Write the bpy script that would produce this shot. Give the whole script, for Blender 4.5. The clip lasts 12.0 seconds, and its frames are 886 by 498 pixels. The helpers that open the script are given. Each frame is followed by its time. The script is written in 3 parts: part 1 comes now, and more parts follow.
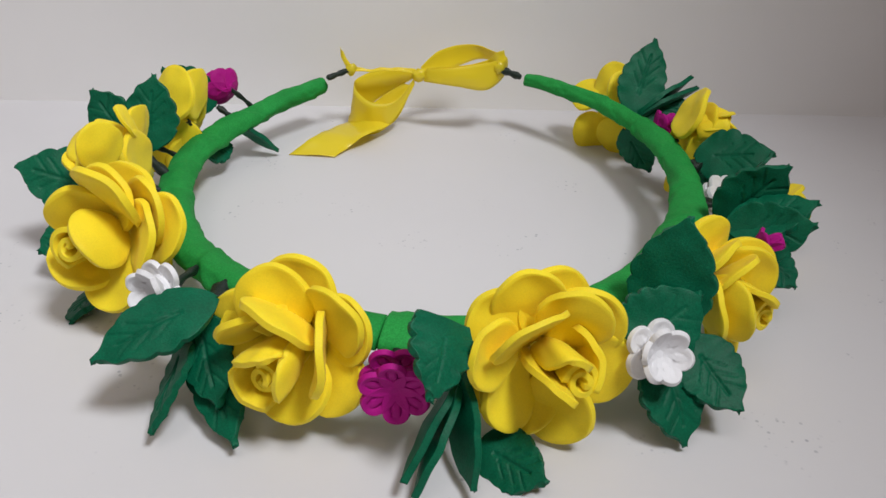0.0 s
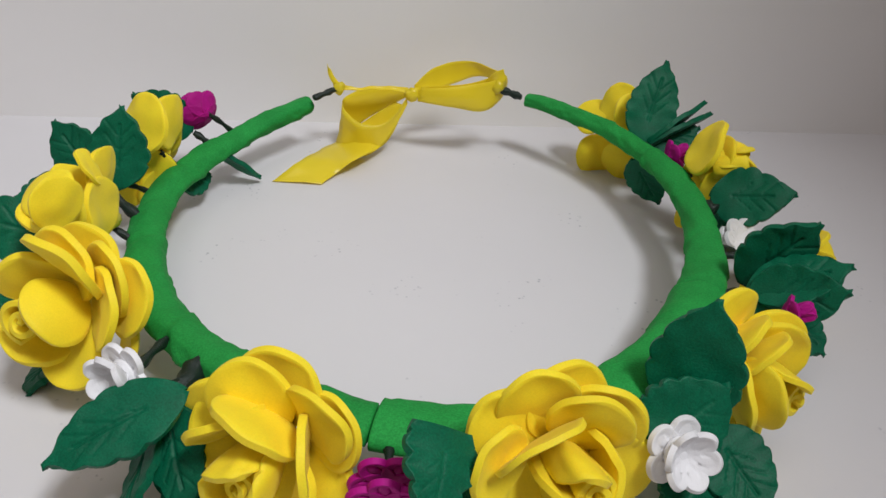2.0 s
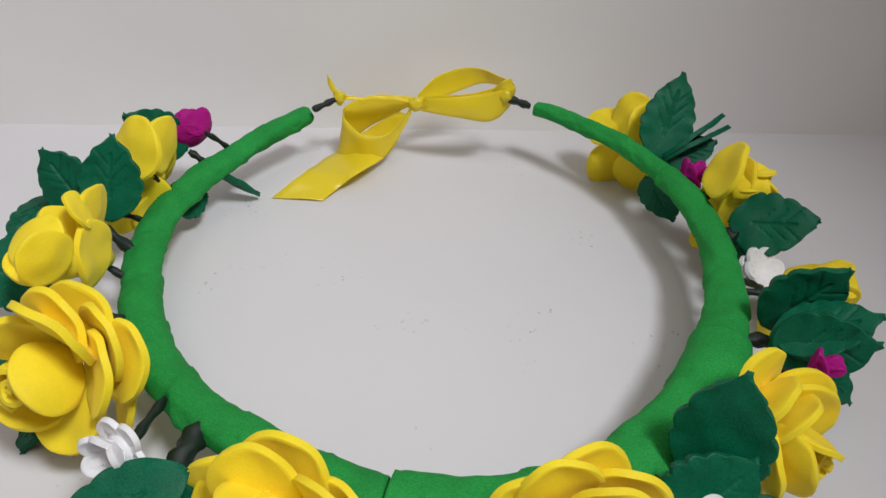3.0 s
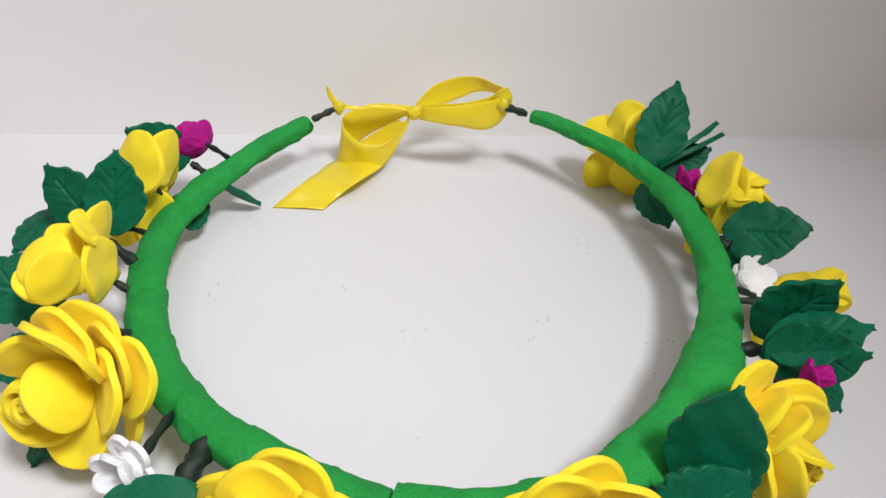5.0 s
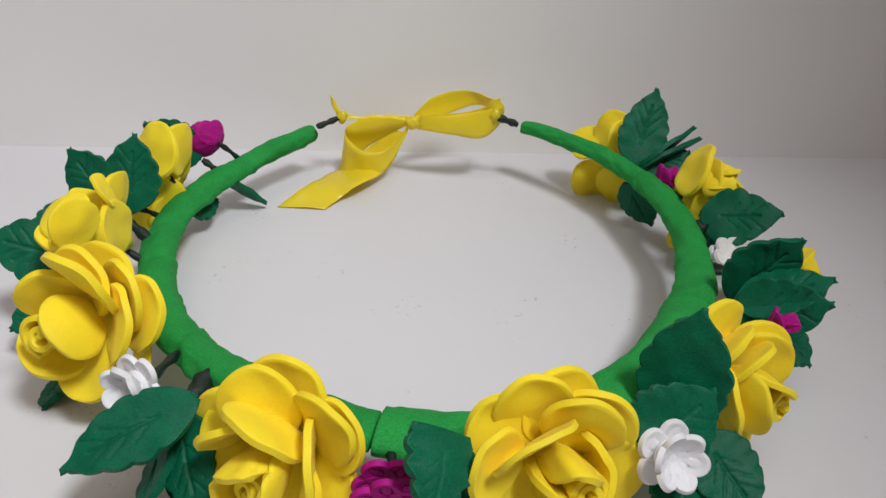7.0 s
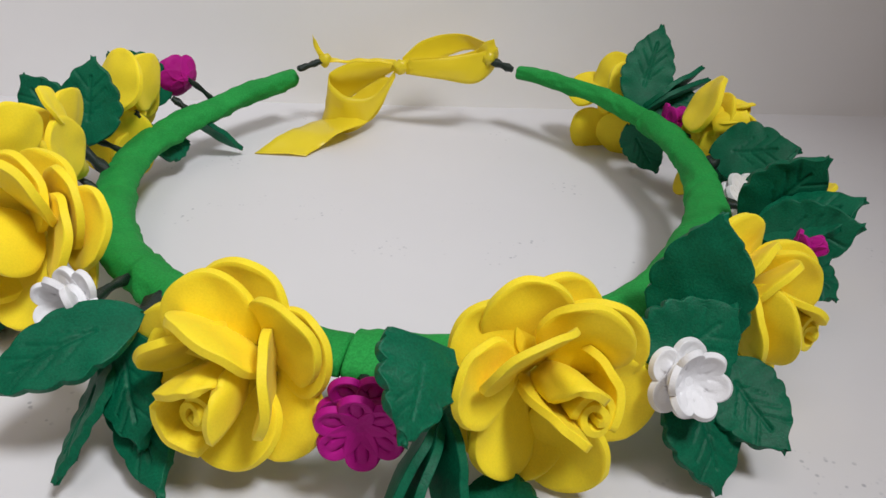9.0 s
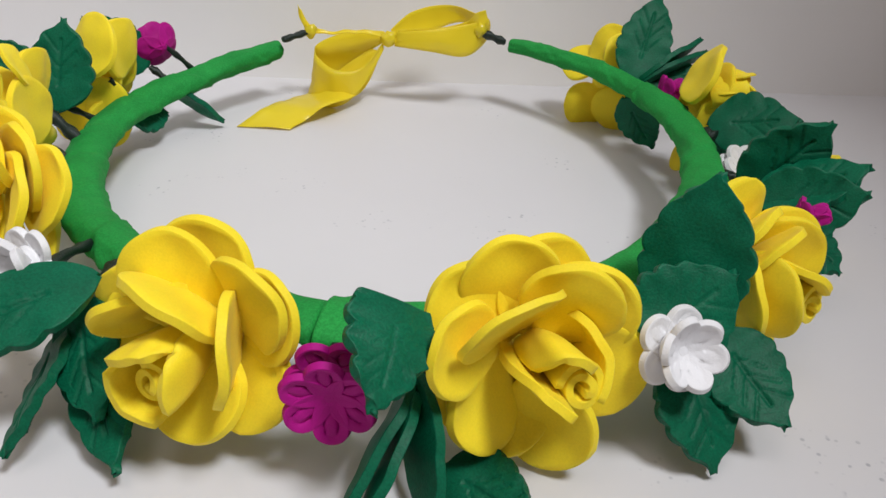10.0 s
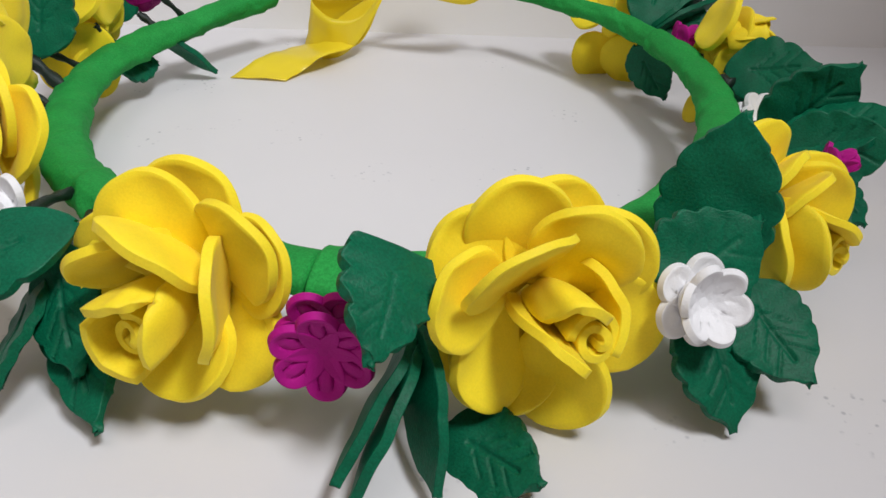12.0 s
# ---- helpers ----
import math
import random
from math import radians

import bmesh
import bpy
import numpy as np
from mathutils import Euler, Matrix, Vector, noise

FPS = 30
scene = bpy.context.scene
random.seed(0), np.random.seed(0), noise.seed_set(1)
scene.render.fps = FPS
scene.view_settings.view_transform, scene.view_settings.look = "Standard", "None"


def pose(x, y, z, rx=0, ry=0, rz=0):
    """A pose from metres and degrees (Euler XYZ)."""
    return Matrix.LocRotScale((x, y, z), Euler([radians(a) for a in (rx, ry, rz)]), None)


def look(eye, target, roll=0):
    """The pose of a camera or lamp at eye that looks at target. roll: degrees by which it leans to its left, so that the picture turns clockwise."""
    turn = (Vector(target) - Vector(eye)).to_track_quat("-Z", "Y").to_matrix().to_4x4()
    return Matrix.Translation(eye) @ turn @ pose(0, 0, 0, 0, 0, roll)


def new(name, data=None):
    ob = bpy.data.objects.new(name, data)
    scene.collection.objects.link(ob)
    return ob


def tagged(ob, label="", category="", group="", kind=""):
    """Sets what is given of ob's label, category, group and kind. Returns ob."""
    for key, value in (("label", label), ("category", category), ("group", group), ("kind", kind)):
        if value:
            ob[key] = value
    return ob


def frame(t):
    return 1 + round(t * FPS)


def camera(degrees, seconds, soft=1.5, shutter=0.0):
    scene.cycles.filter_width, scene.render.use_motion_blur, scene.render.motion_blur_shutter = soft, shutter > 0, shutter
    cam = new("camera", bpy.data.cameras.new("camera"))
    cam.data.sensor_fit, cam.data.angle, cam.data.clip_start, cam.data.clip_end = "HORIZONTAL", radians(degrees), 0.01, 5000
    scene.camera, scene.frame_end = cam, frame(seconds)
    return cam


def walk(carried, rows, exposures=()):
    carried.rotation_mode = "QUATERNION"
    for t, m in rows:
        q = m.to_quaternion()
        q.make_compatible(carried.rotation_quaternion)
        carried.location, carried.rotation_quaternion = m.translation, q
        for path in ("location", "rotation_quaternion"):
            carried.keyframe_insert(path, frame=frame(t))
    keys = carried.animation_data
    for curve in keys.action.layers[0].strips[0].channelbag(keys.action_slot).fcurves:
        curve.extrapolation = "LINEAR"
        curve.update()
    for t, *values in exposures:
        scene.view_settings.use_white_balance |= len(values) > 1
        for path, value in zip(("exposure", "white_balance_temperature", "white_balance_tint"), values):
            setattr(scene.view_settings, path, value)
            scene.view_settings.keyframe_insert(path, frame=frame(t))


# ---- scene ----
cam = camera(60.0, 12.0)
PATH = [
    (0, (0.02044, -0.26029, 0.14595), (-0.01171, 1.02665, -0.62395), 2.30),
    (0.5, (0.02067, -0.25844, 0.14016), (-0.01008, 1.03621, -0.61678), 2.86),
    (1, (0.02014, -0.25075, 0.14441), (-0.00721, 1.04276, -0.61459), 3.23),
    (1.5, (0.02068, -0.24119, 0.14842), (-0.00148, 1.04195, -0.62816), 2.85),
    (2, (0.01661, -0.22808, 0.15590), (0.00682, 1.03424, -0.65431), 3.01),
    (2.5, (0.01542, -0.21483, 0.16342), (0.00837, 1.02637, -0.67882), 2.67),
    (3, (0.01214, -0.20565, 0.16967), (0.00921, 1.01293, -0.70501), 2.87),
    (5, (0.01166, -0.20577, 0.17739), (0.01228, 1.00410, -0.70930), 2.51),
    (5.5, (0.01335, -0.21532, 0.17500), (0.00468, 1.01485, -0.68324), 2.00),
    (6, (0.01491, -0.22368, 0.16985), (0.00468, 1.03395, -0.64763), 1.97),
    (6.5, (0.01593, -0.23177, 0.16466), (0.00081, 1.04651, -0.62005), 1.87),
    (7, (0.01773, -0.23883, 0.15729), (0.00106, 1.05677, -0.59846), 2.46),
    (9, (0.02180, -0.23033, 0.12489), (0.01055, 1.07388, -0.61599), 2.77),
    (9.5, (0.02404, -0.22814, 0.11888), (0.01080, 1.07604, -0.62202), 2.70),
    (10, (0.02592, -0.22446, 0.11421), (0.01900, 1.07445, -0.63597), 3.17),
    (10.5, (0.02645, -0.22299, 0.11126), (0.02320, 1.06903, -0.65075), 3.45),
    (11, (0.02606, -0.22041, 0.10895), (0.02416, 1.05589, -0.67911), 3.31),
    (11.5, (0.02615, -0.21910, 0.10696), (0.02067, 1.04998, -0.69267), 3.27),
    (12, (0.02606, -0.21761, 0.10549), (0.01813, 1.04812, -0.69940), 3.14),
]
EXPOSURE = [(0, -0.75), (2.5, -0.82), (3.2, -0.80), (4.8, -0.44), (5.5, -0.28), (6.5, -0.47), (7.2, -0.80), (8.8, -0.69), (12, -0.60)]
walk(cam, [(t, look(eye, target, roll)) for t, eye, target, roll in PATH], EXPOSURE)

# ---- light ----
world = bpy.data.worlds.new("room_air")
scene.world = world
world.use_nodes = True
world.node_tree.nodes["Background"].inputs[0].default_value = (0.9, 0.93, 1.0, 1)
world.node_tree.nodes["Background"].inputs[1].default_value = 0.02


def area_lamp(name, eye, target, sx, sy, watts, colour):
    data = bpy.data.lights.new(name, "AREA")
    data.shape, data.size, data.size_y = "RECTANGLE", sx, sy
    data.energy, data.color = watts, colour
    ob = new(name, data)
    ob.matrix_world = look(eye, target)
    return ob


# an assumed key spot front right, set from the shadows, aimed left to dim the right
data = bpy.data.lights.new("key_spot", "SPOT")
data.energy, data.color, data.shadow_soft_size = 60, (0.925, 0.955, 1.0), 0.12
data.spot_size, data.spot_blend = radians(43), 1.0
new("key_spot", data).matrix_world = look((0.34, -0.42, 0.95), (-0.14, -0.01, 0.0))
# unseen area fill added overhead to lift and warm the shadows
area_lamp("overhead_fill", (-0.15, -0.45, 1.27), (-0.15, -0.45, 0), 0.7, 0.45, 4.4, (1.0, 0.93, 0.91))

# ---- materials ----


def material(name, colour, rough, spec=0.3, grain=900.0, bump=0.15, var=0.12, blotch=60.0, sheen=0.0, sub=0.0, depth=0.0004, speck=0.0):
    """A matt surface with fine grain relief and soft, larger blotches in its colour."""
    m = bpy.data.materials.new(name)
    m.use_nodes = True
    nt = m.node_tree
    b = nt.nodes["Principled BSDF"]
    b.inputs["Roughness"].default_value = rough
    b.inputs["Specular IOR Level"].default_value = spec
    if sheen:
        b.inputs["Sheen Weight"].default_value = sheen
        b.inputs["Sheen Roughness"].default_value = 0.5
    if sub:
        b.inputs["Subsurface Weight"].default_value = sub
        b.inputs["Subsurface Radius"].default_value = (1.0, 0.6, 0.2)
        b.inputs["Subsurface Scale"].default_value = 0.002
    tc = nt.nodes.new("ShaderNodeNewGeometry")
    info = nt.nodes.new("ShaderNodeObjectInfo")
    n1 = nt.nodes.new("ShaderNodeTexNoise")
    n1.inputs["Scale"].default_value = blotch
    n1.inputs["Detail"].default_value = 4
    n2 = nt.nodes.new("ShaderNodeTexNoise")
    n2.inputs["Scale"].default_value = grain
    n2.inputs["Detail"].default_value = 3
    for n in (n1, n2):
        nt.links.new(tc.outputs["Position"], n.inputs["Vector"])
    ramp = nt.nodes.new("ShaderNodeMapRange")
    ramp.inputs["From Min"].default_value, ramp.inputs["From Max"].default_value = 0.3, 0.7
    ramp.inputs["To Min"].default_value, ramp.inputs["To Max"].default_value = 1 - var, 1 + var
    nt.links.new(n1.outputs["Fac"], ramp.inputs["Value"])
    vary = nt.nodes.new("ShaderNodeMapRange")
    vary.inputs["To Min"].default_value, vary.inputs["To Max"].default_value = 1 - var * 0.6, 1 + var * 0.6
    nt.links.new(info.outputs["Random"], vary.inputs["Value"])
    mul = nt.nodes.new("ShaderNodeMath")
    mul.operation = "MULTIPLY"
    nt.links.new(ramp.outputs[0], mul.inputs[0])
    nt.links.new(vary.outputs[0], mul.inputs[1])
    fine = nt.nodes.new("ShaderNodeMapRange")
    fine.inputs["From Min"].default_value, fine.inputs["From Max"].default_value = 0.35, 0.65
    fine.inputs["To Min"].default_value, fine.inputs["To Max"].default_value = 1 - speck, 1 + speck
    nt.links.new(n2.outputs["Fac"], fine.inputs["Value"])
    both = nt.nodes.new("ShaderNodeMath")
    both.operation = "MULTIPLY"
    nt.links.new(mul.outputs[0], both.inputs[0])
    nt.links.new(fine.outputs[0], both.inputs[1])
    hsv = nt.nodes.new("ShaderNodeHueSaturation")
    hsv.inputs["Color"].default_value = (*colour, 1)
    nt.links.new(both.outputs[0], hsv.inputs["Value"])
    nt.links.new(hsv.outputs[0], b.inputs["Base Color"])
    bp = nt.nodes.new("ShaderNodeBump")
    bp.inputs["Strength"].default_value = bump
    bp.inputs["Distance"].default_value = depth
    nt.links.new(n2.outputs["Fac"], bp.inputs["Height"])
    nt.links.new(bp.outputs[0], b.inputs["Normal"])
    return m


YELLOW = material("yellow_foam", (0.95, 0.73, 0.028), 0.60, 0.22, 2300, 0.12, 0.05, 110, sheen=0.05, sub=0.15, speck=0.03)
LEAF = material("dark_green_foam", (0.0008, 0.108, 0.051), 0.50, 0.20, 2100, 0.26, 0.13, 160, speck=0.17)
BAND = material("bright_green_foam", (0.020, 0.270, 0.052), 0.68, 0.12, 1900, 0.25, 0.10, 90, speck=0.16)
PINK = material("magenta_foam", (0.42, 0.004, 0.215), 0.62, 0.22, 2400, 0.25, 0.10, 120)
WHITE = material("white_foam", (0.80, 0.79, 0.80), 0.62, 0.25, 2400, 0.25, 0.03, 120)
WIRE = material("dark_green_tape", (0.008, 0.018, 0.012), 0.42, 0.4, 3000, 0.5, 0.2, 300)
WALL = material("white_card", (0.83, 0.81, 0.80), 0.75, 0.2, 700, 0.06, 0.02, 9)

# dark brown for the added right wall, so less light bounces from there
BROWN = material("bounce_cut_brown", (0.16, 0.10, 0.07), 0.6, 0.3, 300, 0.1, 0.15, 6)


def satin():
    m = bpy.data.materials.new("yellow_satin")
    m.use_nodes = True
    nt = m.node_tree
    b = nt.nodes["Principled BSDF"]
    b.inputs["Base Color"].default_value = (0.97, 0.80, 0.035, 1)
    b.inputs["Roughness"].default_value = 0.30
    b.inputs["Specular IOR Level"].default_value = 0.6
    b.inputs["Anisotropic"].default_value = 0.5
    tr = nt.nodes.new("ShaderNodeBsdfTranslucent")
    tr.inputs["Color"].default_value = (0.95, 0.80, 0.08, 1)
    mix = nt.nodes.new("ShaderNodeMixShader")
    mix.inputs[0].default_value = 0.33
    tc = nt.nodes.new("ShaderNodeNewGeometry")
    n = nt.nodes.new("ShaderNodeTexWave")
    n.inputs["Scale"].default_value = 420
    n.inputs["Distortion"].default_value = 1.5
    n.inputs["Detail Scale"].default_value = 3
    n.bands_direction = "DIAGONAL"
    nt.links.new(tc.outputs["Position"], n.inputs["Vector"])
    bp = nt.nodes.new("ShaderNodeBump")
    bp.inputs["Strength"].default_value = 0.12
    bp.inputs["Distance"].default_value = 0.00015
    nt.links.new(n.outputs["Fac"], bp.inputs["Height"])
    nt.links.new(bp.outputs[0], b.inputs["Normal"])
    nt.links.new(b.outputs[0], mix.inputs[1])
    nt.links.new(tr.outputs[0], mix.inputs[2])
    nt.links.new(mix.outputs[0], nt.nodes["Material Output"].inputs[0])
    return m


SATIN = satin()


def card():
    """White table card with faint scuffs and specks in a few patches."""
    m = material("white_table_card", (0.67, 0.655, 0.665), 0.5, 0.3, 500, 0.05, 0.015, 12)
    nt = m.node_tree
    b = nt.nodes["Principled BSDF"]
    src = b.inputs["Base Color"].links[0].from_socket
    tc = nt.nodes.new("ShaderNodeTexCoord")
    spots = nt.nodes.new("ShaderNodeTexVoronoi")
    spots.inputs["Scale"].default_value = 420
    patch = nt.nodes.new("ShaderNodeTexNoise")
    patch.inputs["Scale"].default_value = 34
    patch.inputs["Detail"].default_value = 3
    fine = nt.nodes.new("ShaderNodeTexNoise")
    fine.inputs["Scale"].default_value = 260
    for n in (spots, patch, fine):
        nt.links.new(tc.outputs["Object"], n.inputs["Vector"])
    near = nt.nodes.new("ShaderNodeMapRange")
    near.inputs["From Min"].default_value, near.inputs["From Max"].default_value = 0.28, 0.14
    nt.links.new(spots.outputs["Distance"], near.inputs["Value"])
    where = nt.nodes.new("ShaderNodeMapRange")
    where.inputs["From Min"].default_value, where.inputs["From Max"].default_value = 0.575, 0.65
    nt.links.new(patch.outputs["Fac"], where.inputs["Value"])
    some = nt.nodes.new("ShaderNodeMapRange")
    some.inputs["From Min"].default_value, some.inputs["From Max"].default_value = 0.46, 0.56
    nt.links.new(fine.outputs["Fac"], some.inputs["Value"])
    f = nt.nodes.new("ShaderNodeMath")
    f.operation = "MULTIPLY"
    nt.links.new(near.outputs[0], f.inputs[0])
    nt.links.new(where.outputs[0], f.inputs[1])
    g = nt.nodes.new("ShaderNodeMath")
    g.operation = "MULTIPLY"
    nt.links.new(f.outputs[0], g.inputs[0])
    nt.links.new(some.outputs[0], g.inputs[1])
    h = nt.nodes.new("ShaderNodeMath")
    h.operation = "MULTIPLY"
    h.inputs[1].default_value = 0.8
    nt.links.new(g.outputs[0], h.inputs[0])
    mix = nt.nodes.new("ShaderNodeMix")
    mix.data_type = "RGBA"
    nt.links.new(h.outputs[0], mix.inputs["Factor"])
    nt.links.new(src, mix.inputs["A"])
    mix.inputs["B"].default_value = (0.36, 0.36, 0.39, 1)
    nt.links.new(mix.outputs["Result"], b.inputs["Base Color"])
    return m


CARD = card()

# ---- building helpers ----


def mesh_of(name, bm, mat, smooth=True):
    bmesh.ops.recalc_face_normals(bm, faces=bm.faces)
    me = bpy.data.meshes.new(name)
    bm.to_mesh(me)
    bm.free()
    if smooth:
        me.polygons.foreach_set("use_smooth", [True] * len(me.polygons))
    me.materials.append(mat)
    return me


def part(name, data, parent, m=None, label="", group=""):
    """Links a mesh as one part under its thing; m: its pose in the parent's space."""
    ob = new(name, data)
    ob.parent = parent
    if m is not None:
        ob.matrix_local = m
    if label or group:
        tagged(ob, label, "", group)
    return ob


def frame_of(origin, z, y_hint, spin=0.0):
    """A pose at origin with its z axis along z and its y axis towards y_hint."""
    z = Vector(z).normalized()
    x = Vector(y_hint).cross(z).normalized()
    y = z.cross(x)
    m = Matrix((x, y, z)).transposed().to_4x4()
    return Matrix.Translation(origin) @ m @ Matrix.Rotation(radians(spin), 4, "Z")


def box(name, x0, x1, y0, y1, z0, z1, mat):
    bm = bmesh.new()
    bmesh.ops.create_cube(bm, size=1)
    for v in bm.verts:
        v.co = Vector(((v.co.x + 0.5) * (x1 - x0) + x0, (v.co.y + 0.5) * (y1 - y0) + y0, (v.co.z + 0.5) * (z1 - z0) + z0))
    return new(name, mesh_of(name, bm, mat, False))


def tube(path, radii, sides=8, flat=1.0, twist=0.0):
    """A bmesh tube along a list of Vectors, with closed rounded ends."""
    bm = bmesh.new()
    rings = []
    n = len(path)
    for i, p in enumerate(path):
        d = (path[min(i + 1, n - 1)] - path[max(i - 1, 0)]).normalized()
        side = d.cross(Vector((0, 0, 1)))
        side = side.normalized() if side.length > 1e-4 else Vector((1, 0, 0))
        up = side.cross(d)
        r = radii[i] if isinstance(radii, (list, tuple)) else radii
        ring = []
        for k in range(sides):
            a = 2 * math.pi * k / sides
            lump = 1 + (0.22 * math.cos(2 * a + twist * i) if twist else 0)
            ring.append(bm.verts.new(p + side * (r * lump * math.cos(a)) + up * (r * lump * flat * math.sin(a))))
        rings.append(ring)
    for a, b in zip(rings, rings[1:]):
        for k in range(sides):
            bm.faces.new((a[k], a[(k + 1) % sides], b[(k + 1) % sides], b[k]))
    bm.faces.new(rings[0][::-1])
    bm.faces.new(rings[-1])
    return bm


def glide(points, n):
    """n+1 places on a smooth line through the points (Catmull-Rom)."""
    p = [Vector(q) for q in points]
    p = [2 * p[0] - p[1]] + p + [2 * p[-1] - p[-2]]
    out = []
    m = len(p) - 3
    for i in range(n + 1):
        s = min(i / n * m, m - 1e-6)
        k, f = int(s), s - int(s)
        a, b, c, d = p[k:k + 4]
        out.append(0.5 * ((2 * b) + (c - a) * f + (2 * a - 5 * b + 4 * c - d) * f * f + (3 * b - a - 3 * c + d) * f ** 3))
    return out


def slab(rows, thick):
    """A sheet of foam from a grid of middle points with normals: rows[i][j] = (place, normal). The rim is rounded."""
    bm = bmesh.new()
    n, m = len(rows), len(rows[0])
    top = [[bm.verts.new(p + q * thick / 2) for p, q in row] for row in rows]
    low = [[bm.verts.new(p - q * thick / 2) for p, q in row] for row in rows]
    for g, flip in ((top, False), (low, True)):
        for i in range(n - 1):
            for j in range(m - 1):
                f = (g[i][j], g[i][j + 1], g[i + 1][j + 1], g[i + 1][j])
                bm.faces.new(f[::-1] if flip else f)
    rim = [(i, 0) for i in range(n)] + [(n - 1, j) for j in range(1, m)] + [(i, m - 1) for i in range(n - 2, -1, -1)] + [(0, j) for j in range(m - 2, 0, -1)]
    centre = sum((rows[i][j][0] for i, j in rim), Vector()) / len(rim)
    sides = []
    for k, (i, j) in enumerate(rim):
        p, q = rows[i][j]
        before, after = rows[rim[k - 1][0]][rim[k - 1][1]][0], rows[rim[(k + 1) % len(rim)][0]][rim[(k + 1) % len(rim)][1]][0]
        out = (after - before).cross(q)
        out = out.normalized() if out.length > 1e-9 else (p - centre).normalized()
        if out.dot(p - centre) < 0:
            out = -out
        sides.append((top[i][j], bm.verts.new(p + out * thick * 0.05 + q * thick * 0.43), bm.verts.new(p + out * thick * 0.05 - q * thick * 0.43), low[i][j]))
    for a, c in zip(sides, sides[1:] + sides[:1]):
        for k in range(3):
            bm.faces.new((a[k], a[k + 1], c[k + 1], c[k]))
        for k in (1, 2):
            bm.edges.get((a[k], c[k])).smooth = False
    return bm


def sheet(shape, nu, nv):
    """Rows for slab() from shape(u, v), u and v in -1..1; normals from differences."""
    rows = []
    for i in range(nv + 1):
        v = -1 + 2 * i / nv
        row = []
        for j in range(nu + 1):
            u = -1 + 2 * j / nu
            p, e = shape(u, v), 0.01
            pu = shape(min(u + e, 1), v) - shape(max(u - e, -1), v)
            pv = shape(u, min(v + e, 1)) - shape(u, max(v - e, -1))
            q = pu.cross(pv)
            row.append((p, q.normalized() if q.length > 1e-14 else Vector((0, 0, 1))))
        rows.append(row)
    return rows


def disc_uv(u, v):
    """Square to disc, without pinched corners."""
    u, v = u * 0.985, v * 0.985
    return u * math.sqrt(1 - v * v / 2), v * math.sqrt(1 - u * u / 2)


# ---- the setting ----
# table
tagged(box("table_top", -0.85, 0.55, -1.05, 0.28, -0.03, 0.0, CARD), "smooth white table top with faint grey scuffs", "table", kind="structure")
# the wall behind stands at a small angle to the table's edge
wall = box("wall_back", -0.95, 0.62, 0, 0.06, 0.0, 1.3, WALL)
wall.matrix_world = pose(0, 0.1292, 0, 0, 0, 4.8)
tagged(wall, "plain white matt wall behind the table", "wall", kind="structure")
# unseen plain surfaces that close the corner; the right one is brown to cut bounce light
tagged(box("wall_left", -0.91, -0.85, -1.05, 0.08, -0.03, 1.3, WALL), "plain white side wall", "wall", kind="structure")
tagged(box("wall_right", 0.55, 0.61, -1.05, 0.200, -0.03, 1.3, BROWN), "unseen plain brown side wall added to cut bounce light", "wall", kind="structure")
tagged(box("wall_front", -0.91, 0.61, -1.11, -1.05, -0.03, 1.3, WALL), "plain white wall behind the camera", "wall", kind="structure")
tagged(box("ceiling", -0.95, 0.65, -1.11, 0.30, 1.3, 1.34, WALL), "plain white ceiling", "ceiling", kind="structure")

# ---- the headband ----
crown = tagged(new("flower_headband"), "green foam headband with yellow roses and satin bow on table", "headband")
ID = Matrix.Identity(4)


def ring_point(deg, z=None, out=0.0):
    """A place on the headband's middle line; 0 degrees is nearest, positive goes to the right."""
    t = radians(deg)
    r = 0.09877 + out
    for k, (c, s) in enumerate(((-0.00655, 0.00876), (0.0055, 0.00194), (-0.00077, 0.0009), (0.00139, 0.00097), (-0.00092, -0.00012), (0.00029, 0.00048)), 1):
        r += c * math.cos(k * t) + s * math.sin(k * t)
    rise = 0.02295 - 0.00222 * math.cos(t) + 0.00382 * math.sin(t) + 0.00187 * math.cos(2 * t) - 0.00125 * math.sin(2 * t)
    return Vector((r * math.sin(t), -r * math.cos(t), rise if z is None else z))


def band_radius(deg):
    a = abs(deg)
    wide = 0.0012 * math.exp(-((deg - 62) / 18) ** 2)
    return 0.0062 + wide - 0.0018 * max(0, (a - 70) / 85) ** 1.2


